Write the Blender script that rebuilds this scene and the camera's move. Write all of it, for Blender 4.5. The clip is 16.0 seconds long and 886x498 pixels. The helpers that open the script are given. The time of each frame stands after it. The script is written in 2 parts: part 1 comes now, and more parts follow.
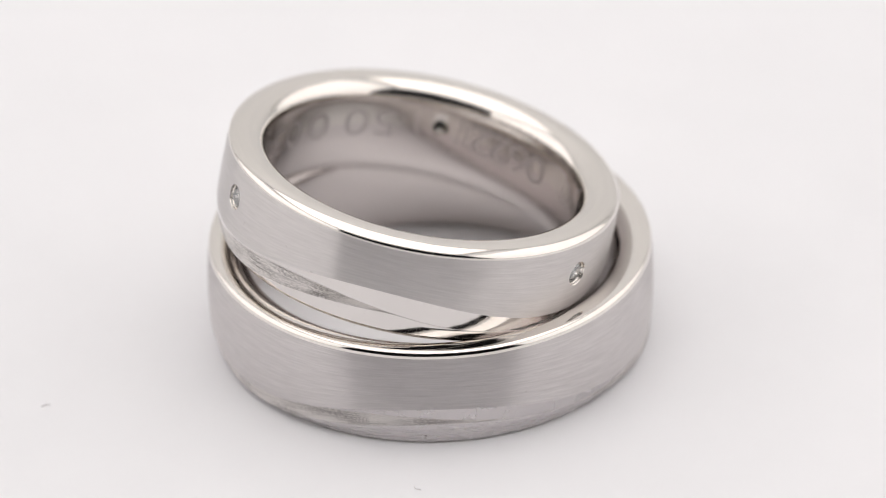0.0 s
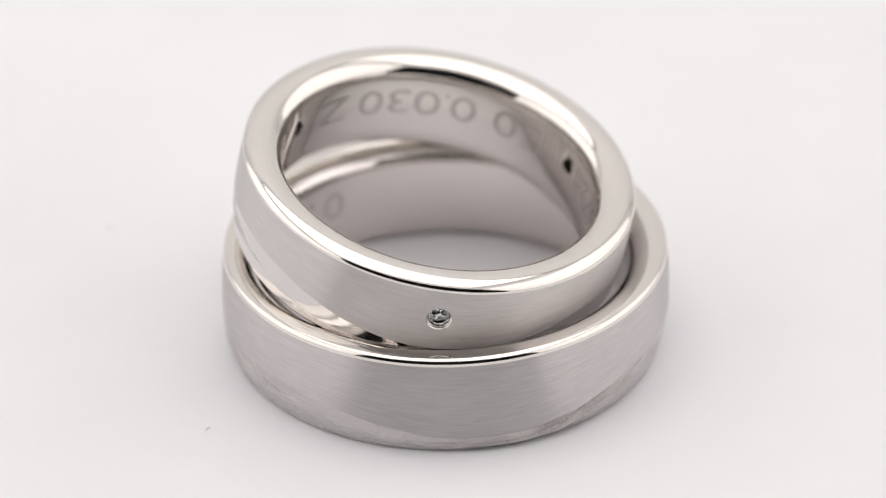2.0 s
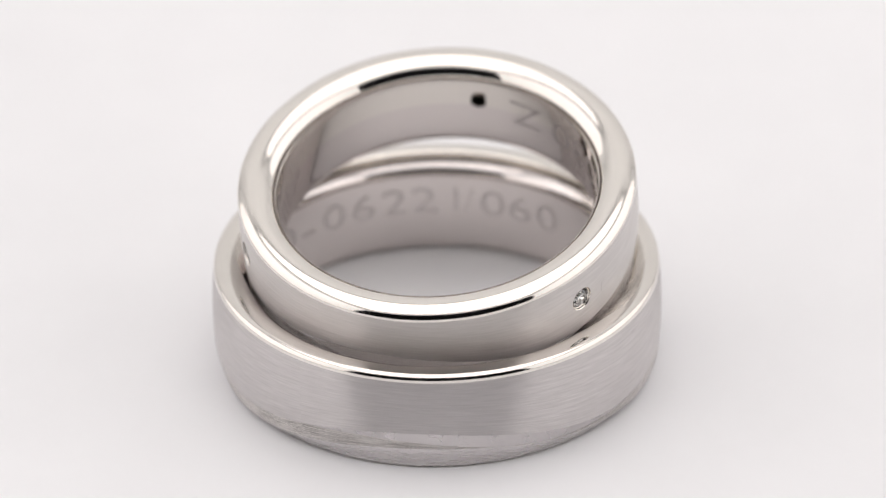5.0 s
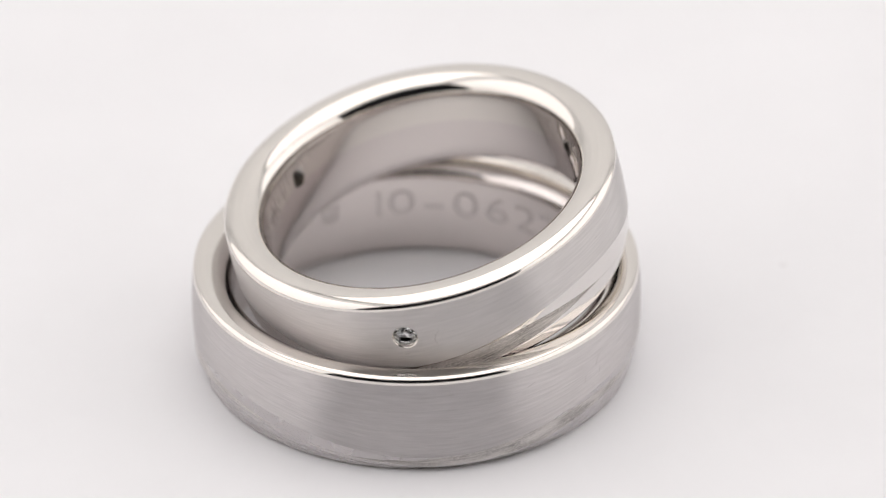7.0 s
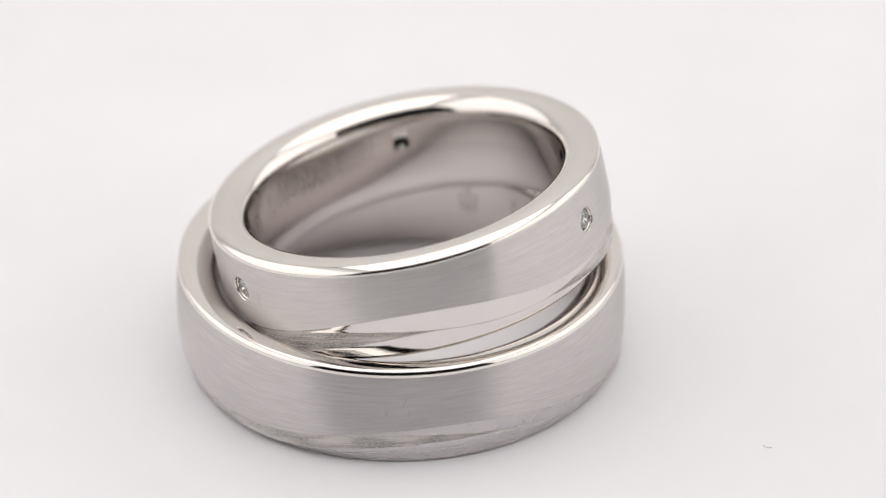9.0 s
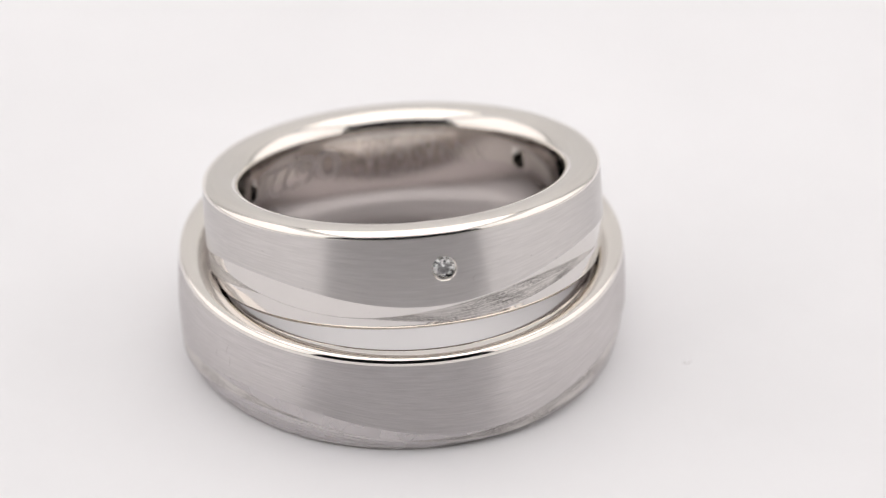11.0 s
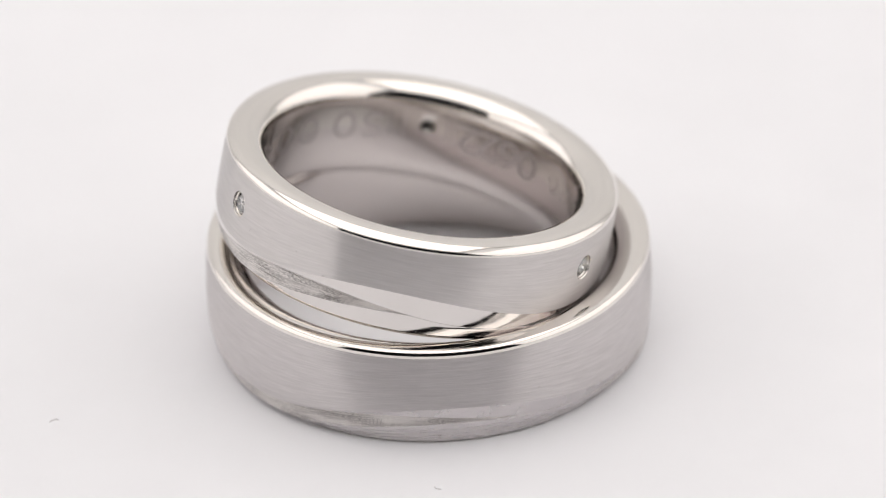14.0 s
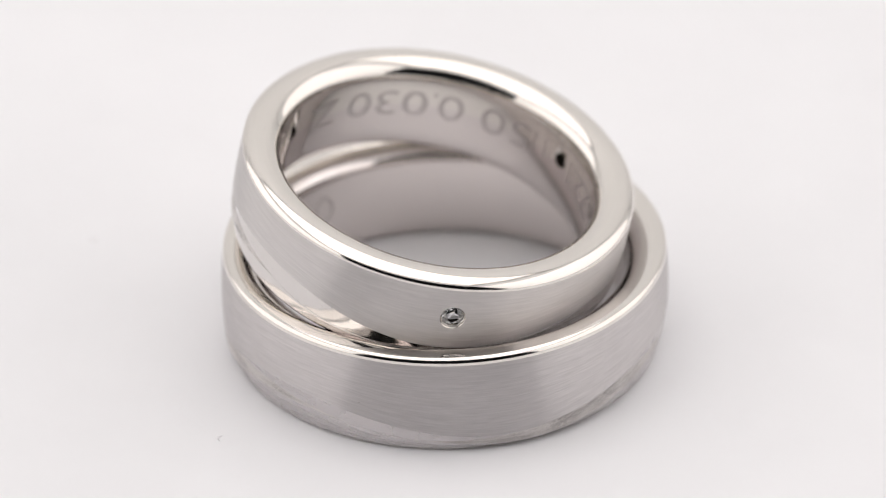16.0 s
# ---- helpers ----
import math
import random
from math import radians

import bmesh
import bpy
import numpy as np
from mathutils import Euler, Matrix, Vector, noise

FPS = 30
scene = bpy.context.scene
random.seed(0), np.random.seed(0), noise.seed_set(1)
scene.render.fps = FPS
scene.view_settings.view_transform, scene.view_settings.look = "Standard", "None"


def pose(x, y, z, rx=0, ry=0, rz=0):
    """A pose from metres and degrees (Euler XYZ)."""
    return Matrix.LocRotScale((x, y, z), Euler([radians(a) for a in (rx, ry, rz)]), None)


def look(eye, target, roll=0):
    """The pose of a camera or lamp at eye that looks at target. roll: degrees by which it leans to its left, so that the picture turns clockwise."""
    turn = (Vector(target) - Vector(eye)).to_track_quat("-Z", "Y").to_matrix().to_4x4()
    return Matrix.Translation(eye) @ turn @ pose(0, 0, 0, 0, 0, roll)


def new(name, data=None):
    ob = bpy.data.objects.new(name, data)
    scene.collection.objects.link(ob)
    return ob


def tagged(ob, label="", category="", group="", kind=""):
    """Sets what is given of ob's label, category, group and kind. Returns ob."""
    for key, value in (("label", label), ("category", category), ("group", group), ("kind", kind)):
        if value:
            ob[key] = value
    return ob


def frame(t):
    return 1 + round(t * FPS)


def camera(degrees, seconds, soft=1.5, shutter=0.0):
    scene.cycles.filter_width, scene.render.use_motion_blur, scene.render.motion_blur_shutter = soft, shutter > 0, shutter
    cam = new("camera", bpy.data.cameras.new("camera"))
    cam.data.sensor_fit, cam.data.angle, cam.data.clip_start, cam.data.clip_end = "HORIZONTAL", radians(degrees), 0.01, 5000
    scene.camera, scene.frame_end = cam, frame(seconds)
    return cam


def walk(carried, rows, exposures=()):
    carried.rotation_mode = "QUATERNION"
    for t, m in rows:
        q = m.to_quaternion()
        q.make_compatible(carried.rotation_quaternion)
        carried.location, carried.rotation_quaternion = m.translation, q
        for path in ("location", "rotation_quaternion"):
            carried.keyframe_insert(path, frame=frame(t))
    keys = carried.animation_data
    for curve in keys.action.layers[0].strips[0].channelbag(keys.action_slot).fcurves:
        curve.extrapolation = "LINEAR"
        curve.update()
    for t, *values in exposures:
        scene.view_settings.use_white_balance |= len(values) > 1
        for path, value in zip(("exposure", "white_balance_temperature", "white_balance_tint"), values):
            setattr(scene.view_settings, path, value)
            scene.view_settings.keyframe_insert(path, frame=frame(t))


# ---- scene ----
# Two white-metal rings on a slowly turning white table inside a light tent.
MM = 0.001
TURN = 14.1644            # seconds for one turn of the table, clockwise seen from above
SECONDS = 16.0

EYE = Vector((0.0, -0.23664, 0.15277))
PITCH, YAW, ROLL = radians(31.948), radians(0.245), -0.763
AIM = Vector((math.sin(YAW) * math.cos(PITCH), math.cos(YAW) * math.cos(PITCH), -math.sin(PITCH)))
cam = camera(9.0, SECONDS, soft=1.1)
cam.data.dof.use_dof = True
cam.data.dof.focus_distance = 0.2715
cam.data.dof.aperture_fstop = 32.0
walk(cam, [(0.0, look(EYE, EYE + AIM * 0.28, ROLL)), (SECONDS, look(EYE, EYE + AIM * 0.28, ROLL))], [(0.0, -0.01), (SECONDS, -0.01)])

# ---- world and lights ----
world = bpy.data.worlds.new("world")
world.use_nodes = True
world.node_tree.nodes["Background"].inputs["Color"].default_value = (0.9, 0.92, 1.0, 1)
world.node_tree.nodes["Background"].inputs["Strength"].default_value = 0.02
scene.world = world


def panel(name, at, to, width, height, watts, color=(1.0, 0.965, 0.954)):
    data = bpy.data.lights.new(name, "AREA")
    data.shape, data.size, data.size_y = "RECTANGLE", width, height
    data.energy, data.color = watts, color
    ob = new(name, data)
    ob.matrix_world = look(at, to)
    return ob


panel("side_lamp_a", (-0.285, -0.035, 0.19), (0.0, -0.035, 0.18), 0.53, 0.35, 0.38)
panel("side_lamp_b", (0.285, -0.035, 0.19), (0.0, -0.035, 0.18), 0.53, 0.35, 0.38)
panel("top_lamp", (0.0, 0.0, 0.485), (0.0, 0.0001, 0.0), 0.54, 0.54, 1.05)


# ---- materials ----
def material(name):
    m = bpy.data.materials.new(name)
    m.use_nodes = True
    nt = m.node_tree
    return m, nt, nt.nodes["Principled BSDF"]


def node(nt, kind, **values):
    n = nt.nodes.new(kind)
    for key, value in values.items():
        n.inputs[key].default_value = value
    return n


def uv_scaled(nt, sx, sy):
    uv = nt.nodes.new("ShaderNodeTexCoord")
    mp = nt.nodes.new("ShaderNodeMapping")
    mp.inputs["Scale"].default_value = (sx, sy, 1)
    nt.links.new(uv.outputs["UV"], mp.inputs["Vector"])
    return mp.outputs["Vector"]


def ramp(nt, source, lo, hi, a, b):
    r = nt.nodes.new("ShaderNodeMapRange")
    r.inputs["From Min"].default_value, r.inputs["From Max"].default_value = lo, hi
    r.inputs["To Min"].default_value, r.inputs["To Max"].default_value = a, b
    nt.links.new(source, r.inputs["Value"])
    return r.outputs["Result"]


def metal_polished():
    m, nt, b = material("polished_white_gold")
    b.inputs["Base Color"].default_value, b.inputs["Metallic"].default_value = (0.81, 0.772, 0.725, 1), 1.0
    n = node(nt, "ShaderNodeTexNoise", Scale=1.0, Detail=4.0)
    nt.links.new(uv_scaled(nt, 0.5, 3.0), n.inputs["Vector"])
    nt.links.new(ramp(nt, n.outputs["Fac"], 0.3, 0.7, 0.05, 0.10), b.inputs["Roughness"])
    return m


def metal_inside():
    m, nt, b = material("polished_inside_metal")
    b.inputs["Base Color"].default_value, b.inputs["Metallic"].default_value = (0.755, 0.705, 0.685, 1), 1.0
    n = node(nt, "ShaderNodeTexNoise", Scale=1.0, Detail=5.0)
    nt.links.new(uv_scaled(nt, 0.35, 5.0), n.inputs["Vector"])
    nt.links.new(ramp(nt, n.outputs["Fac"], 0.3, 0.7, 0.045, 0.085), b.inputs["Roughness"])
    bump = node(nt, "ShaderNodeBump", Strength=0.03, Distance=0.00002)
    nt.links.new(n.outputs["Fac"], bump.inputs["Height"])
    nt.links.new(bump.outputs["Normal"], b.inputs["Normal"])
    return m


def metal_brushed(name, rough, strength, scale_v, dark, light):
    """Fine scratches that run round the band, of uneven length and depth."""
    m, nt, b = material(name)
    b.inputs["Metallic"].default_value = 1.0
    fine = node(nt, "ShaderNodeTexNoise", Scale=1.0, Detail=2.0, Roughness=0.55)
    nt.links.new(uv_scaled(nt, 0.42, scale_v), fine.inputs["Vector"])
    patch = node(nt, "ShaderNodeTexNoise", Scale=1.0, Detail=3.0)
    nt.links.new(uv_scaled(nt, 0.35, 0.6), patch.inputs["Vector"])
    hair = node(nt, "ShaderNodeTexNoise", Scale=1.0, Detail=3.0, Roughness=0.6)
    nt.links.new(uv_scaled(nt, 0.9, scale_v * 2.6), hair.inputs["Vector"])
    mix = nt.nodes.new("ShaderNodeMix")
    mix.inputs["Factor"].default_value = 0.5
    nt.links.new(fine.outputs["Fac"], mix.inputs["A"])
    nt.links.new(hair.outputs["Fac"], mix.inputs["B"])
    col = nt.nodes.new("ShaderNodeMix")
    col.data_type = "RGBA"
    col.inputs["A"].default_value, col.inputs["B"].default_value = dark, light
    nt.links.new(ramp(nt, mix.outputs["Result"], 0.36, 0.64, 0, 1), col.inputs["Factor"])
    nt.links.new(col.outputs["Result"], b.inputs["Base Color"])
    nt.links.new(ramp(nt, patch.outputs["Fac"], 0.3, 0.7, rough - 0.02, rough + 0.03), b.inputs["Roughness"])
    b.inputs["Anisotropic"].default_value = 1.0
    b.inputs["Anisotropic Rotation"].default_value = 0.25
    tangent = nt.nodes.new("ShaderNodeTangent")
    tangent.direction_type, tangent.uv_map = "UV_MAP", "UVMap"
    nt.links.new(tangent.outputs["Tangent"], b.inputs["Tangent"])
    bump = node(nt, "ShaderNodeBump", Strength=strength, Distance=0.00002)
    nt.links.new(fine.outputs["Fac"], bump.inputs["Height"])
    nt.links.new(bump.outputs["Normal"], b.inputs["Normal"])
    return m


def metal_facet(name, color, smooth, rough):
    m, nt, b = material(name)
    b.inputs["Base Color"].default_value, b.inputs["Metallic"].default_value = color, 1.0
    n = node(nt, "ShaderNodeTexNoise", Scale=1.0, Detail=4.0)
    nt.links.new(uv_scaled(nt, 0.6, 9.0), n.inputs["Vector"])
    nt.links.new(ramp(nt, n.outputs["Fac"], 0.3, 0.7, smooth, rough), b.inputs["Roughness"])
    bump = node(nt, "ShaderNodeBump", Strength=0.08, Distance=0.00002)
    nt.links.new(n.outputs["Fac"], bump.inputs["Height"])
    nt.links.new(bump.outputs["Normal"], b.inputs["Normal"])
    return m


def metal_textured(name, scraped):
    """Scraped, grainy strip between the facets: long drag marks, fine grain and smoother stretches."""
    m, nt, b = material(name)
    b.inputs["Metallic"].default_value = 1.0
    grain = node(nt, "ShaderNodeTexNoise", Scale=1.0, Detail=4.0, Roughness=0.7)
    nt.links.new(uv_scaled(nt, 6.0, 22.0), grain.inputs["Vector"])
    drag = node(nt, "ShaderNodeTexNoise", Scale=1.0, Detail=4.0, Roughness=0.6)
    nt.links.new(uv_scaled(nt, 0.5, 19.0), drag.inputs["Vector"])
    worn = node(nt, "ShaderNodeTexNoise", Scale=1.0, Detail=2.0)
    nt.links.new(uv_scaled(nt, 0.45, 1.4), worn.inputs["Vector"])
    both = nt.nodes.new("ShaderNodeMix")
    both.inputs["Factor"].default_value = 0.44
    nt.links.new(grain.outputs["Fac"], both.inputs["A"])
    nt.links.new(drag.outputs["Fac"], both.inputs["B"])
    cut = nt.nodes.new("ShaderNodeMath")
    cut.operation = "MULTIPLY"
    nt.links.new(ramp(nt, both.outputs["Result"], 0.56, 0.47, 0, 1), cut.inputs[0])
    nt.links.new(ramp(nt, worn.outputs["Fac"], 0.38, 0.62, 0.25, 1), cut.inputs[1])
    col = nt.nodes.new("ShaderNodeMix")
    col.data_type = "RGBA"
    col.inputs["A"].default_value, col.inputs["B"].default_value = (0.75, 0.715, 0.69, 1), scraped
    nt.links.new(cut.outputs[0], col.inputs["Factor"])
    nt.links.new(col.outputs["Result"], b.inputs["Base Color"])
    b.inputs["Roughness"].default_value = 0.30
    bump = node(nt, "ShaderNodeBump", Strength=0.55, Distance=0.00005)
    bump.invert = True
    nt.links.new(cut.outputs[0], bump.inputs["Height"])
    nt.links.new(bump.outputs["Normal"], b.inputs["Normal"])
    return m


def white_matt(name, color, rough=0.6, mottle=0.02, scale=60.0):
    m, nt, b = material(name)
    tc = nt.nodes.new("ShaderNodeTexCoord")
    n = node(nt, "ShaderNodeTexNoise", Scale=scale, Detail=5.0, Roughness=0.6)
    nt.links.new(tc.outputs["Object"], n.inputs["Vector"])
    col = nt.nodes.new("ShaderNodeMix")
    col.data_type = "RGBA"
    col.inputs["A"].default_value = tuple(c * (1 - mottle) for c in color) + (1,)
    col.inputs["B"].default_value = tuple(min(1, c * (1 + mottle)) for c in color) + (1,)
    nt.links.new(ramp(nt, n.outputs["Fac"], 0.3, 0.7, 0, 1), col.inputs["Factor"])
    nt.links.new(col.outputs["Result"], b.inputs["Base Color"])
    b.inputs["Roughness"].default_value = rough
    b.inputs["Specular IOR Level"].default_value = 0.3
    g = node(nt, "ShaderNodeTexNoise", Scale=scale * 60, Detail=2.0)
    nt.links.new(tc.outputs["Object"], g.inputs["Vector"])
    bump = node(nt, "ShaderNodeBump", Strength=0.05, Distance=0.00003)
    nt.links.new(g.outputs["Fac"], bump.inputs["Height"])
    nt.links.new(bump.outputs["Normal"], b.inputs["Normal"])
    return m


def gem():
    m, nt, b = material("clear_gem")
    b.inputs["Base Color"].default_value = (1, 1, 1, 1)
    b.inputs["Transmission Weight"].default_value = 1.0
    b.inputs["IOR"].default_value, b.inputs["Roughness"].default_value = 2.42, 0.0
    return m


def plain(name, color, rough, metallic=0.0):
    m, nt, b = material(name)
    tc = nt.nodes.new("ShaderNodeTexCoord")
    n = node(nt, "ShaderNodeTexNoise", Scale=4000.0, Detail=3.0)
    nt.links.new(tc.outputs["Object"], n.inputs["Vector"])
    nt.links.new(ramp(nt, n.outputs["Fac"], 0.3, 0.7, rough * 0.85, min(1, rough * 1.15)), b.inputs["Roughness"])
    b.inputs["Base Color"].default_value, b.inputs["Metallic"].default_value = (*color, 1), metallic
    return m


POLISHED = metal_polished()
INSIDE = metal_inside()
BRUSHED = metal_brushed("brushed_white_gold", 0.31, 0.8, 8.0, (0.565, 0.54, 0.53, 1), (0.645, 0.618, 0.607, 1))
BRUSHED_COARSE = metal_brushed("coarse_brushed_white_gold", 0.37, 1.5, 7.0, (0.55, 0.523, 0.52, 1), (0.645, 0.615, 0.612, 1))
SATIN = metal_facet("burnished_facet_metal", (0.74, 0.71, 0.69, 1), 0.07, 0.13)
SATIN_LOW = metal_facet("satin_facet_metal", (0.62, 0.59, 0.592, 1), 0.22, 0.32)
TEXTURED = metal_textured("textured_strip_metal", (0.21, 0.195, 0.185, 1))
TEXTURED_WORN = metal_textured("worn_strip_metal", (0.34, 0.315, 0.305, 1))
GEM = gem()
ENGRAVED = plain("engraved_matt_metal", (0.63, 0.59, 0.58), 0.36, 1.0)
# White gold under the stones, its colour darkened for the shade behind them.
SEAT_SHADE = plain("shaded_seat_metal", (0.32, 0.30, 0.29), 0.25, 1.0)
# Near-black colour stands in for the shade inside the drilled holes.
HOLE_SHADE = plain("drilled_hole_shade", (0.045, 0.035, 0.03), 0.5, 0.6)
TABLE_WHITE = white_matt("white_turntable_cover", (0.86, 0.855, 0.868), 0.55)
TENT_WHITE = white_matt("white_tent_fabric", (0.84, 0.84, 0.84), 0.9, 0.03, 20.0)
ROOM_DARK = white_matt("dark_studio_paint", (0.05, 0.05, 0.055), 0.8, 0.1, 3.0)
NICK = plain("nicked_metal", (0.50, 0.47, 0.46), 0.36, 1.0)
SPECK = plain("grey_dust", (0.83, 0.81, 0.81), 0.9)


# ---- helpers for meshes ----
def part(name, bm, mats, parent=None, label="", m=None):
    mesh = bpy.data.meshes.new(name)
    bm.to_mesh(mesh)
    bm.free()
    for mat in mats if isinstance(mats, (list, tuple)) else [mats]:
        mesh.materials.append(mat)
    ob = new(name, mesh)
    if parent:
        ob.parent = parent
    if m is not None:
        ob.matrix_basis = m
    if label:
        tagged(ob, label)
    return ob


def box(bm, lo, hi):
    m = Matrix.Translation([(a + b) / 2 for a, b in zip(lo, hi)]) @ Matrix.Diagonal([b - a for a, b in zip(lo, hi)] + [1])
    bmesh.ops.create_cube(bm, size=1, matrix=m)


def spline(points, steps):
    """Catmull-Rom through (r, h) points."""
    pts = [points[0]] + list(points) + [points[-1]]
    out = []
    for i in range(1, len(pts) - 2):
        p0, p1, p2, p3 = (np.array(a, float) for a in pts[i - 1:i + 3])
        for k in range(steps):
            s = k / steps
            out.append(0.5 * (2 * p1 + (p2 - p0) * s + (2 * p0 - 5 * p1 + 4 * p2 - p3) * s * s + (3 * p1 - p0 - 3 * p2 + p3) * s ** 3))
    out.append(np.array(points[-1], float))
    return out


# ---- the setting ----
def structure(name, boxes, mat, label, category):
    bm = bmesh.new()
    for lo, hi in boxes:
        box(bm, lo, hi)
    return tagged(part(name, bm, mat), label, category, kind="structure")


structure("floor", [((-0.6, -0.9, -0.06), (0.6, 0.42, -0.02))], TENT_WHITE, "white tabletop floor under the light tent", "floor")
structure("wall_west", [((-0.31, -0.31, -0.02), (-0.30, 0.30, 0.5))], TENT_WHITE, "white fabric side of the light tent", "tent wall")
structure("wall_east", [((0.30, -0.31, -0.02), (0.31, 0.30, 0.5))], TENT_WHITE, "white fabric side of the light tent", "tent wall")
structure("wall_north", [((-0.31, 0.30, -0.02), (0.31, 0.31, 0.5))], TENT_WHITE, "white fabric back of the light tent", "tent wall")
structure("wall_south", [((-0.30, -0.31, 0.38), (0.30, -0.30, 0.5))], TENT_WHITE, "white fabric strip above the open front of the light tent", "tent wall")
structure("ceiling", [((-0.31, -0.31, 0.5), (0.31, 0.31, 0.51))], TENT_WHITE, "white fabric top of the light tent", "tent roof")
structure("room_wall", [((-0.64, -0.94, -0.06), (0.64, -0.9, 0.7)), ((-0.64, -0.9, -0.06), (-0.6, 0.42, 0.7)), ((0.6, -0.9, -0.06), (0.64, 0.42, 0.7)), ((-0.64, 0.42, -0.06), (0.64, 0.46, 0.7))],
          ROOM_DARK, "dark studio walls round the light tent", "wall")
structure("room_ceiling", [((-0.64, -0.94, 0.7), (0.64, 0.46, 0.74))], ROOM_DARK, "dark studio ceiling", "ceiling")


def turntable():
    root = new("turntable")
    tagged(root, "round white turntable with a smooth matt cover", "turntable")
    bm = bmesh.new()
    prof = spline([(0.0, 0.0), (60, 0.0), (118, 0.0), (119.6, -0.4), (120, -1.5), (120, -4.0)], 4)
    rings = []
    for r, h in prof[1:]:
        rings.append([bm.verts.new((r * MM * math.cos(a), r * MM * math.sin(a), h * MM)) for a in np.linspace(0, 2 * math.pi, 97)[:-1]])
    bm.faces.new(rings[0])
    for a, b in zip(rings, rings[1:]):
        for i in range(96):
            bm.faces.new((a[i], b[i], b[(i + 1) % 96], a[(i + 1) % 96]))
    bm.faces.new(rings[-1][::-1])
    part("platter", bm, TABLE_WHITE, root)
    bm = bmesh.new()
    bmesh.ops.create_cone(bm, cap_ends=True, segments=64, radius1=0.09, radius2=0.09, depth=0.0155, matrix=Matrix.Translation((0, 0, -0.01205)))
    part("base", bm, TABLE_WHITE, root)
    for x, y, length, turn, bend in ((-0.42, -13.3, 0.5, 2.2, 0.14), (-18.63, -5.7, 0.5, 0.4, 0.1)):
        bm = bmesh.new()
        rows = []
        for k in range(7):
            s = k / 6 - 0.5
            px, py = s * length, bend * (1 - 4 * s * s)
            w = 0.02 * (1.2 - abs(s))
            cx, cy = x + px * math.cos(turn) - py * math.sin(turn), y + px * math.sin(turn) + py * math.cos(turn)
            ox, oy = -math.sin(turn) * w, math.cos(turn) * w
            rows.append([bm.verts.new(Vector(v) * MM) for v in ((cx - ox, cy - oy, 0.0), (cx, cy, 0.06), (cx + ox, cy + oy, 0.0))])
        for p, q in zip(rows, rows[1:]):
            for i in range(2):
                bm.faces.new((p[i], q[i], q[i + 1], p[i + 1]))
        bmesh.ops.recalc_face_normals(bm, faces=bm.faces[:])
        part("dust_fibre", bm, SPECK, root, "pale grey dust fibre")
    return root


# ---- the rings ----
STEPS = 420


def band(name, spec, parent):
    """A closed band: rows follow the profile, and between the brushed face and the lower edge they follow the wavy facet lines."""
    top, inner, outer = spec["top"], spec["inner"], spec["outer"]
    la, lb, lc, bottom = spec["a"], spec["b"], spec["c"], spec["bottom"]
    bm = bmesh.new()
    uvl = bm.loops.layers.uv.new("UVMap")
    columns, kinds = [], None
    for i in range(STEPS):
        ang = 2 * math.pi * i / STEPS
        a, b, c = la(ang), lb(ang), lc(ang)
        b = min(b, a - 0.03)
        c = max(min(c, b - 0.025), bottom[0][1] + 0.06)
        rows, kind = [], []

        def add(r, h, k):
            rows.append((r, h))
            kind.append(k)
        for r, h in top:
            add(r, h, 6 if r < spec["satin_to"] and h < top[len(top) // 2][1] - 0.05 else 0)
        h0 = top[-1][1]
        for k in range(1, 9):
            h = h0 + (a - h0) * k / 8
            add(outer(h), h, 1)
        step = spec["step"]
        for k in range(1, 4):
            h = a + (b - a) * k / 3
            add(outer(h) - step * (0.25 + 0.75 * k / 3) * min(1, (a - b) / 0.3), h, 2)
        rb = rows[-1][0]
        add(rb - 0.004, b - 0.012, 3)
        for k in range(1, 4):
            h = b - 0.012 + (c - b + 0.012) * k / 3
            add(rb - 0.004 - 0.05 * k / 3 * min(1, (b - c) / 0.4), h, 3)
        r1 = rows[-1][0]
        add(r1 + 0.003, c - 0.012, 4)
        for k in range(1, 4):
            s = k / 3
            h = c - 0.012 + (bottom[0][1] - c + 0.012) * s
            add(r1 + 0.003 + (bottom[0][0] - r1 - 0.003) * s, h, 4)
        for r, h in bottom[1:]:
            add(r, h, 5)
        for r, h in inner:
            add(r, h, 6)
        ca, sa = math.cos(ang), math.sin(ang)
        columns.append(([bm.verts.new((r * ca * MM, r * sa * MM, h * MM)) for r, h in rows], rows))
        kinds = kind
    n = len(kinds)
    slot = {0: 0, 1: 1, 2: 2, 3: 3, 4: 2, 5: 0, 6: 4}
    along = [0.0]
    for j in range(n):
        r0, h0 = columns[0][1][j]
        r1, h1 = columns[0][1][(j + 1) % n]
        along.append(along[-1] + math.hypot(r1 - r0, h1 - h0))
    rad = spec["radius"]
    for i in range(STEPS):
        ca, cb = columns[i], columns[(i + 1) % STEPS]
        for j in range(n):
            k = (j + 1) % n
            f = bm.faces.new((ca[0][j], ca[0][k], cb[0][k], cb[0][j]))
            f.smooth = True
            f.material_index = slot[kinds[k]]
            for loop, (ii, jj) in zip(f.loops, ((i, j), (i, j + 1), (i + 1, j + 1), (i + 1, j))):
                loop[uvl].uv = (2 * math.pi * rad * ii / STEPS, along[jj])
    bm.normal_update()
    for e in bm.edges:
        if len(e.link_faces) == 2:
            f, g = e.link_faces
            if f.material_index != g.material_index and not {f.material_index, g.material_index} <= {0, 4}:
                e.smooth = False
    return part(name, bm, [POLISHED, BRUSHED, SATIN, TEXTURED, INSIDE], parent)


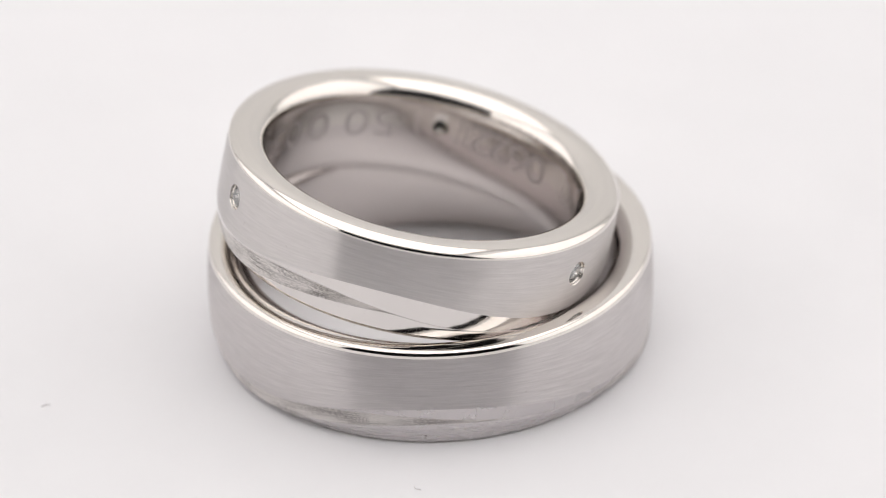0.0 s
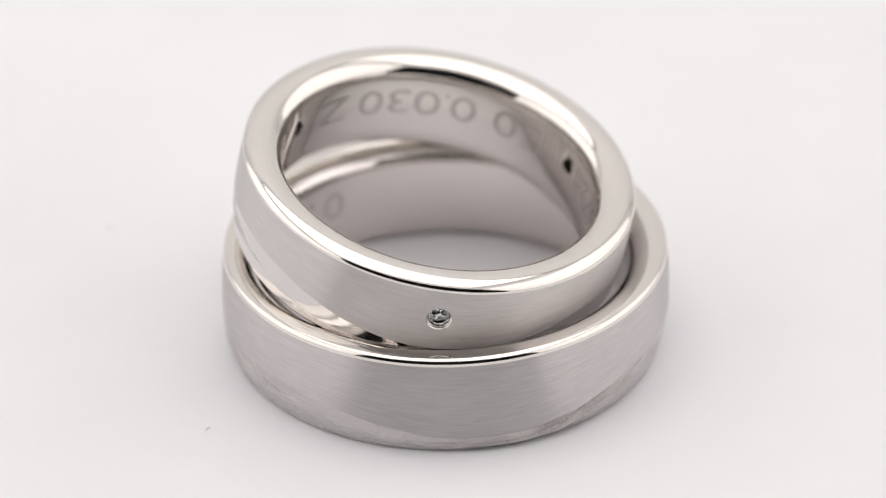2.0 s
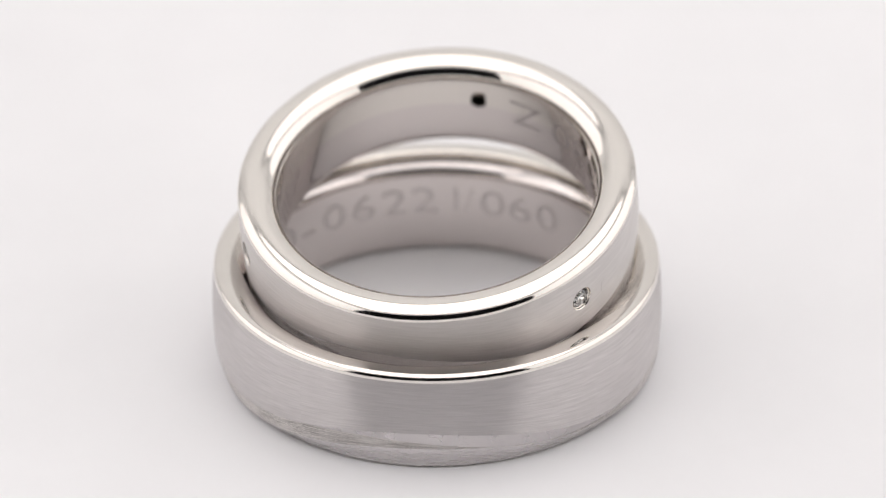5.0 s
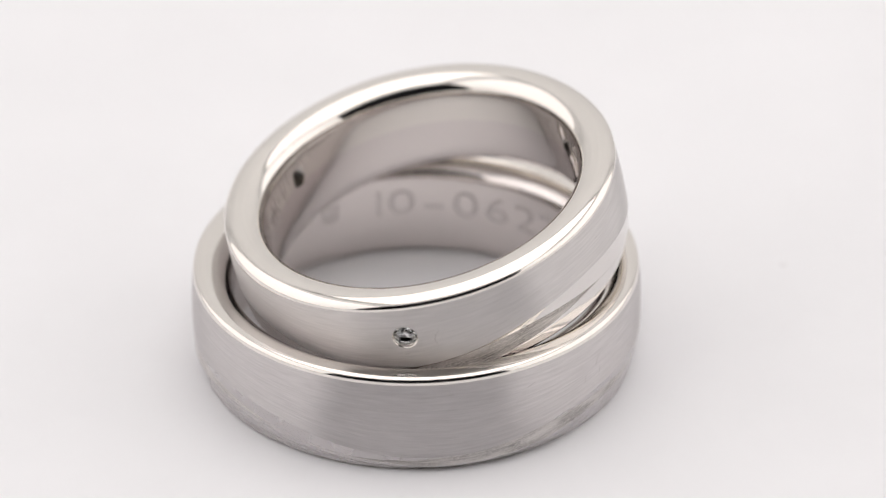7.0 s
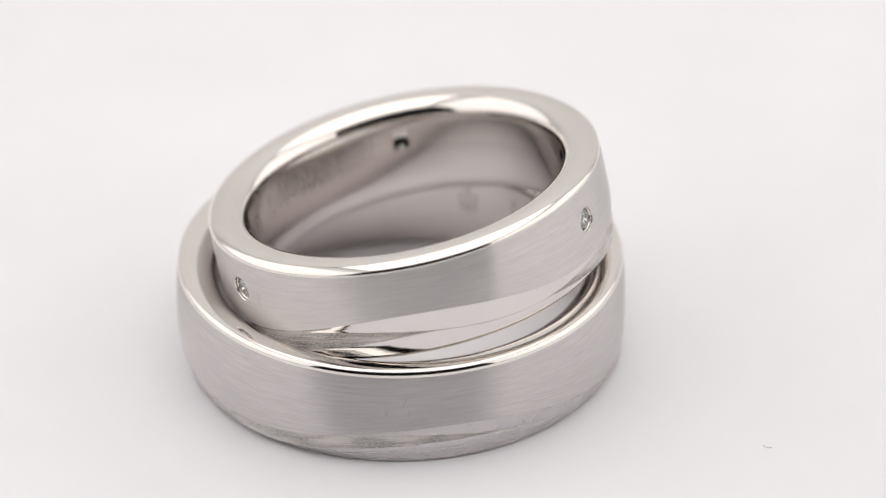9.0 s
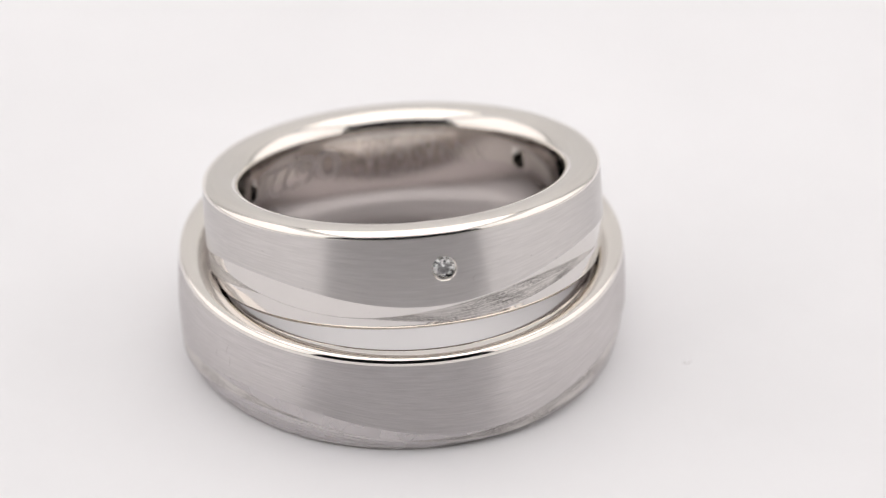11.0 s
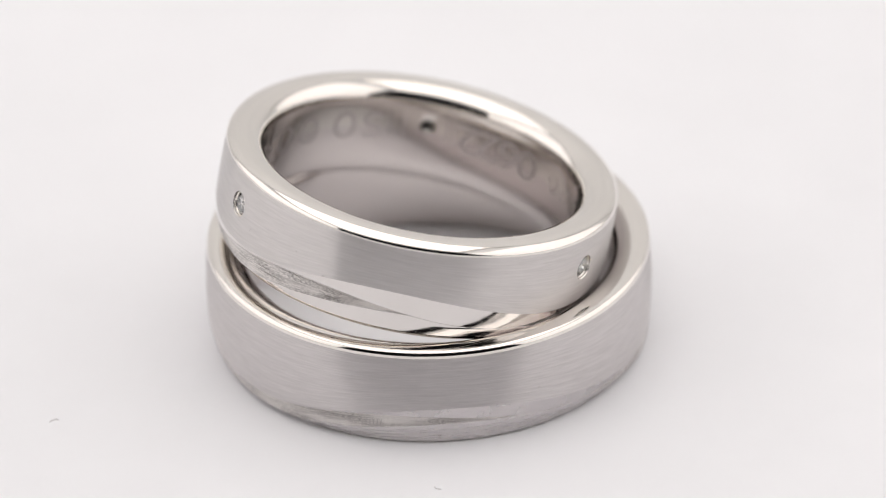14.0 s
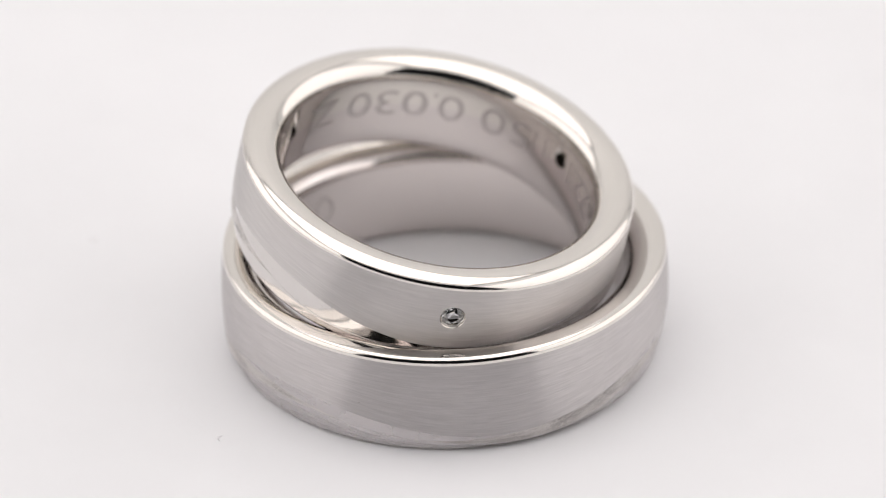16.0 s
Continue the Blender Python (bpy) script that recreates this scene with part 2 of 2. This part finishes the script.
def wave(mid, amp, deg):
    return lambda ang: mid + amp * math.cos(3 * (ang - radians(deg)))


UPPER = dict(
    radius=9.83, step=0.10, satin_to=0.0,
    top=spline([(7.85, -1.35), (7.857, -1.05), (7.89, -0.76), (8.0, -0.48), (8.19, -0.26), (8.44, -0.105), (8.73, -0.018), (9.05, 0.0), (9.31, -0.033), (9.53, -0.115), (9.69, -0.23), (9.768, -0.325), (9.794, -0.395), (9.80, -0.47)], 5),
    inner=spline([(8.15, -5.02), (7.97, -4.7), (7.88, -4.2), (7.85, -3.2), (7.85, -2.2)], 4)[:-1],
    outer=lambda h: 9.83 - 0.012 * (h + 2.2) ** 2,
    a=wave(-3.40, 0.57, 17), b=wave(-4.0, 0.47, 116), c=wave(-4.4, 0.42, 25),
    bottom=[(9.52, -4.95), (9.42, -5.1), (9.3, -5.2), (9.12, -5.27), (8.9, -5.3), (8.6, -5.27), (8.35, -5.16)],
)
LOWER = dict(
    radius=11.1, step=0.10, satin_to=9.8,
    top=spline([(9.10, 3.9), (9.12, 4.4), (9.18, 4.68), (9.32, 4.9), (9.55, 5.1), (9.8, 5.27), (10.05, 5.39), (10.3, 5.45), (10.55, 5.464), (10.76, 5.44), (10.9, 5.375), (10.975, 5.28), (11.006, 5.19), (11.02, 5.09)], 5),
    inner=spline([(9.45, 0.14), (9.26, 0.42), (9.14, 0.9), (9.09, 1.8), (9.09, 3.0)], 4)[:-1],
    outer=lambda h: 11.12 - 0.022 * (h - 3.0) ** 2,
    a=wave(1.58, 0.66, 31), b=wave(1.22, 0.53, 18), c=wave(0.82, 0.45, 35),
    bottom=[(10.66, 0.10), (10.55, 0.03), (10.3, 0.0), (9.85, 0.0), (9.62, 0.05)],
)


def gem_mesh(radius):
    """A round brilliant: table, crown, girdle and pavilion, in facets."""
    bm = bmesh.new()
    k = 8
    def circle(r, h, off=0.0, n=k):
        return [bm.verts.new((r * radius * math.cos(2 * math.pi * (i + off) / n), r * radius * math.sin(2 * math.pi * (i + off) / n), h * radius)) for i in range(n)]
    table = circle(0.54, 0.32)
    crown = circle(0.78, 0.18, 0.5)
    girdle, under = circle(1.0, 0.0, 0.0, 2 * k), circle(1.0, -0.05, 0.0, 2 * k)
    pav = circle(0.24, -0.70, 0.5)
    tip = bm.verts.new((0, 0, -0.88 * radius))
    bm.faces.new(table)
    for i in range(k):
        j, a, b, c = (i + 1) % k, 2 * i, 2 * i + 1, (2 * i + 2) % (2 * k)
        bm.faces.new((table[i], crown[i], table[j]))
        bm.faces.new((crown[i], girdle[c], crown[j], table[j]))
        bm.faces.new((crown[i], girdle[a], girdle[b]))
        bm.faces.new((crown[i], girdle[b], girdle[c]))
        bm.faces.new((girdle[a], under[a], under[b], girdle[b]))
        bm.faces.new((girdle[b], under[b], under[c], girdle[c]))
        bm.faces.new((under[a], pav[i], under[b]))
        bm.faces.new((under[b], pav[i], under[c]))
        bm.faces.new((pav[i], tip, pav[j], under[c]))
    bmesh.ops.recalc_face_normals(bm, faces=bm.faces[:])
    return bm


def radial(ang, h, r):
    """A pose on a ring's face: local z points outwards, y up along the ring's axis."""
    a = radians(ang)
    out, up = Vector((math.cos(a), math.sin(a), 0)), Vector((0, 0, 1))
    side = up.cross(out)
    m = Matrix((side, up, out)).transposed().to_4x4()
    m.translation = Vector((r * MM * math.cos(a), r * MM * math.sin(a), h * MM))
    return m


def split_band(body, parent, face, facet, strip, places=()):
    """Parts the finished band into its rims, brushed face, facets, textured strip, inside and stone seats."""
    near = [radial(a, h, 9.2).translation for a, h in places]
    source = body.data
    names = (("polished_rim", 0, POLISHED, "polished rounded edges"), ("brushed_face", 1, face, "brushed outer face"), ("facet", 2, facet, "smooth wavy facets"),
             ("textured_strip", 3, strip, "scraped matt strip"), ("inner_face", 4, INSIDE, "polished inside of the band"), ("stone_seat", -1, POLISHED, "drilled seats of the stones, bright edge, shade painted in the hole"))
    for name, slot, mat, label in names:
        bm = bmesh.new()
        bm.from_mesh(source)
        drop = []
        for f in bm.faces:
            c = f.calc_center_median()
            seat = f.material_index >= 5 or f.material_index == 0 and any((c - p).length < 1.6 * MM and abs(c.z - p.z) < 0.9 * MM for p in near)
            if seat != (slot < 0) or not seat and f.material_index != slot:
                drop.append(f)
            else:
                f.material_index = max(0, f.material_index - 4) if seat else 0
        bmesh.ops.delete(bm, geom=drop, context="FACES")
        if bm.faces:
            part(name, bm, [mat, HOLE_SHADE, SEAT_SHADE] if slot < 0 else mat, parent, label)
        else:
            bm.free()
    bpy.data.objects.remove(body)
    bpy.data.meshes.remove(source)


def drill(ob, places):
    """Cuts the stepped holes of the stones through the band."""
    bm = bmesh.new()
    for ang, h, r in places:
        first = len(bm.faces)
        for r1, r2, z1, z2 in ((0.40, 0.38, -3.2, -0.95), (0.16, 0.575, -0.97, -0.24), (0.575, 0.60, -0.26, -0.04), (0.60, 0.76, -0.045, 0.14)):
            m = radial(ang, h, r) @ Matrix.Translation((0, 0, (z1 + z2) / 2 * MM))
            bmesh.ops.create_cone(bm, cap_ends=True, segments=40, radius1=r1 * MM, radius2=r2 * MM, depth=(z2 - z1) * MM, matrix=m)
            bm.faces.ensure_lookup_table()
            for f in bm.faces[first:]:
                # The narrow bore takes the painted shade, the cone its half-dark tone.
                f.material_index = {0.40: 1, 0.16: 2}.get(r1, 0)
            first = len(bm.faces)
    cutter = part("cutter", bm, [POLISHED, HOLE_SHADE, SEAT_SHADE])
    mod = ob.modifiers.new("holes", "BOOLEAN")
    mod.operation, mod.object, mod.solver, mod.use_self = "DIFFERENCE", cutter, "EXACT", True
    mod.material_mode = "TRANSFER"
    bpy.context.view_layer.update()
    mesh = bpy.data.meshes.new_from_object(ob.evaluated_get(bpy.context.evaluated_depsgraph_get()))
    ob.modifiers.clear()
    ob.data = mesh
    data = cutter.data
    bpy.data.objects.remove(cutter)
    bpy.data.meshes.remove(data)


def glyph_bmesh(char, height):
    curve = bpy.data.curves.new("glyph", "FONT")
    curve.body, curve.size, curve.align_x, curve.align_y = char, height / 0.70, "CENTER", "CENTER"
    curve.resolution_u = 3
    curve.offset = -0.004 * height
    ob = new("glyph", curve)
    bpy.context.view_layer.update()
    mesh = bpy.data.meshes.new_from_object(ob.evaluated_get(bpy.context.evaluated_depsgraph_get()))
    bm = bmesh.new()
    bm.from_mesh(mesh)
    bpy.data.objects.remove(ob)
    bpy.data.curves.remove(curve)
    bpy.data.meshes.remove(mesh)
    return bm


def engrave(parent, char, ang, h, radius, height, flip=False):
    """A character on the inside of the band, bent to the wall."""
    bm = glyph_bmesh(char, height)
    bmesh.ops.subdivide_edges(bm, edges=[e for e in bm.edges if e.calc_length() > 0.25], cuts=2)
    for v in bm.verts:
        x, y = v.co.x, v.co.y
        x *= 1.45 if char.isalnum() and char != "1" else 1.9 if char == "-" else 1.0
        if flip:
            x, y = -x, -y
        a = radians(ang) - x / radius
        r = radius - 0.012
        v.co = Vector((r * math.cos(a) * MM, r * math.sin(a) * MM, (h + y) * MM))
    return part("engraved_character", bm, ENGRAVED, parent, "engraved character " + char if char.isalnum() else "")


def wrapped(name, outline, parent, ang, h, radius, mat, outside=False, label=""):
    """A thin flat shape of quads, bent to the wall of a band. outline: rows of two (x, y) points, in mm."""
    bm = bmesh.new()
    r = radius + 0.008 if outside else radius - 0.012
    rows = []
    for pair in outline:
        row = []
        for x, y in pair:
            a = radians(ang) + (x if outside else -x) / radius
            row.append(bm.verts.new((r * math.cos(a) * MM, r * math.sin(a) * MM, (h + y) * MM)))
        rows.append(row)
    for p, q in zip(rows, rows[1:]):
        bm.faces.new((p[0], q[0], q[1], p[1]))
    bmesh.ops.recalc_face_normals(bm, faces=bm.faces[:])
    return part(name, bm, mat, parent, label)


def stroke(parent, ang, h, radius, length, lean, width, name="engraved_bar"):
    ends = [(lean * s * length, s * length) for s in (-0.5, 0.0, 0.5)]
    return wrapped(name, [((x - width / 2, y), (x + width / 2, y)) for x, y in ends], parent, ang, h, radius, ENGRAVED)


def unread(parent, ang, width_deg, h, radius, height):
    """An illegible character: two plain upright bars of its size."""
    for side in (-0.5, 0.5):
        stroke(parent, ang + side * width_deg, h, radius, height, 0.1 * side, 0.10)


def scratch(parent, ang, h, radius, length, lean, width=0.05, bend=0.0):
    """A short dark nick on the outside of a band."""
    pts = [(s * length * math.cos(lean) + bend * s * s, s * length * math.sin(lean)) for s in (-0.5, -0.2, 0.2, 0.5)]
    nx, ny = -math.sin(lean) * width / 2, math.cos(lean) * width / 2
    taper = (0.4, 1.0, 0.9, 0.3)
    return wrapped("scratch", [((x - nx * k, y - ny * k), (x + nx * k, y + ny * k)) for (x, y), k in zip(pts, taper)], parent, ang, h, radius, NICK, True)


STONES = ((-159.1, -2.1), (-38.3, -2.1), (80.5, -2.1))


def upper_ring():
    root = new("small_ring")
    tagged(root, "small white-gold ring with three flush stones, leaning on the large ring", "ring", group="wedding rings")
    body = band("band", UPPER, root)
    drill(body, [(a, h, 9.83) for a, h in STONES])
    split_band(body, root, BRUSHED, SATIN, TEXTURED, STONES)
    for k, (a, h) in enumerate(STONES):
        stone = part("stone", gem_mesh(0.565 * MM), GEM, root, "clear round faceted stone", radial(a, h, 9.61) @ pose(0, 0, 0, 0, 0, 17 + 31 * k))
        bm = bmesh.new()
        rows = []
        for i in range(40):
            ca, sa = math.cos(2 * math.pi * i / 40), math.sin(2 * math.pi * i / 40)
            rows.append([bm.verts.new((r * ca * MM, r * sa * MM, z * MM)) for r, z in ((0.545, 0.03), (0.56, 0.09), (0.585, 0.10), (0.60, 0.06))])
        for i in range(40):
            p, q = rows[i], rows[(i + 1) % 40]
            for j in range(3):
                bm.faces.new((p[j], p[j + 1], q[j + 1], q[j])).smooth = True
        bmesh.ops.recalc_face_normals(bm, faces=bm.faces[:])
        part("setting_edge", bm, POLISHED, stone, "bright-cut metal edge round the stone")
    for char, ang in (("Z", -178.8), ("0", 164.4), ("3", 153.6), ("0", 142.6), ("0", 129.0), ("0", 112.4), ("5", 101.2)):
        engrave(root, char, ang, -2.2, 7.85, 1.5, True)
    engrave(root, ".", 135.5, -2.2, 7.85, 1.5, True)
    for char, ang in (("2", 64.5), ("2", 56.5), ("6", 47.5), ("0", 38.5)):
        engrave(root, char, ang, -2.2, 7.85, 1.5, True)
    for ang, width in ((92.0, 5.5), (72.0, 3.0)):
        unread(root, ang, width, -2.15, 7.85, 1.3)
    rng = random.Random(4)
    for k in range(17):
        ang = 24.0 - k * 2.9 + rng.uniform(-0.8, 0.8)
        stroke(root, ang, -2.1 + rng.uniform(-0.25, 0.25), 7.85, rng.uniform(0.4, 1.2), rng.uniform(-0.9, 0.5), 0.07)
    face = UPPER["outer"]
    for ang, h, length, lean, width, bend in ((-151.0, -2.8, 0.26, 1.25, 0.045, 0.3), (88.6, -2.35, 0.85, 1.3, 0.05, 0.8), (129.4, -0.50, 0.12, 0.3, 0.10, 0.0), (-122.3, -3.05, 0.16, 0.3, 0.07, 0.0),
                                              (159.6, -3.12, 0.14, 0.2, 0.07, 0.0), (146.0, -1.6, 0.16, 0.0, 0.05, 0.0), (-132.0, -2.4, 0.12, -0.4, 0.06, 0.0), (80.0, -3.1, 0.2, 0.1, 0.04, 0.0)):
        scratch(root, ang, h, face(h), length, lean, width, bend)
    return root


def lower_ring():
    root = new("large_ring")
    tagged(root, "large brushed white-gold ring lying flat on the white turntable", "ring", group="wedding rings")
    split_band(band("band", LOWER, root), root, BRUSHED_COARSE, SATIN_LOW, TEXTURED_WORN)
    for char, ang in (("1", -80.4), ("0", -87.8), ("-", -98.0), ("0", -108.6), ("6", -119.2), ("2", -129.8), ("2", -139.4), ("1", -149.6), ("/", -153.8),
                      ("0", -161.7), ("6", -171.0), ("0", 178.7)):
        engrave(root, char, ang, 3.0, 9.09, 1.5)
    for da, dh, length, lean in ((-2.4, 0.0, 1.0, 0.0), (0.0, 0.25, 1.5, 0.0), (2.4, 0.0, 1.0, 0.0), (-1.2, -0.3, 0.6, 0.5), (1.2, -0.3, 0.6, -0.5)):
        stroke(root, -63.6 + da, 3.05 + dh, 9.09, length, lean, 0.16, "hallmark_stroke")
    face = LOWER["outer"]
    for ang, h, length, lean, width, bend in ((117.3, 4.16, 0.5, 0.35, 0.05, 0.1), (139.3, 3.7, 0.7, 1.2, 0.05, 0.3), (134.8, 3.1, 0.5, 1.35, 0.05, 0.2), (140.5, 3.1, 0.6, 1.5, 0.045, -0.2),
                                              (96.0, 4.5, 0.35, 0.05, 0.05, 0.0), (-66.0, 2.6, 0.14, 0.5, 0.06, 0.0), (164.0, 3.4, 0.15, 0.3, 0.06, 0.0)):
        scratch(root, ang, h, face(h), length, lean, width, bend)
    for k in range(6):
        scratch(root, 248.2 + 0.95 * k, 1.22 + 0.01 * k, 11.0, 0.42, 1.45, 0.06)
    scratch(root, -92.0, 0.42, 10.80, 0.13, 0.6, 0.13, 0.0)
    return root


table = turntable()
large = lower_ring()
small = upper_ring()

LEAN = Vector((0.19837, 0.07985, 1.0)).normalized()
LEAN_X = Vector((0, 1, 0)).cross(LEAN).normalized()
LEAN_Y = LEAN.cross(LEAN_X)
LARGE_AT = Matrix.Translation(Vector((0.38, 1.14, 0.02)) * MM)
SMALL_AT = Matrix.Translation(Vector((0.25, 1.08, 9.975)) * MM) @ Matrix((LEAN_X, LEAN_Y, LEAN)).transposed().to_4x4()


def motions():
    times = [i * 0.5 for i in range(int(SECONDS * 2) + 1)]
    for thing, rest in ((table, Matrix.Identity(4)), (large, LARGE_AT), (small, SMALL_AT)):
        walk(thing, [(t, Matrix.Rotation(-2 * math.pi * t / TURN, 4, "Z") @ rest) for t in times])


motions()
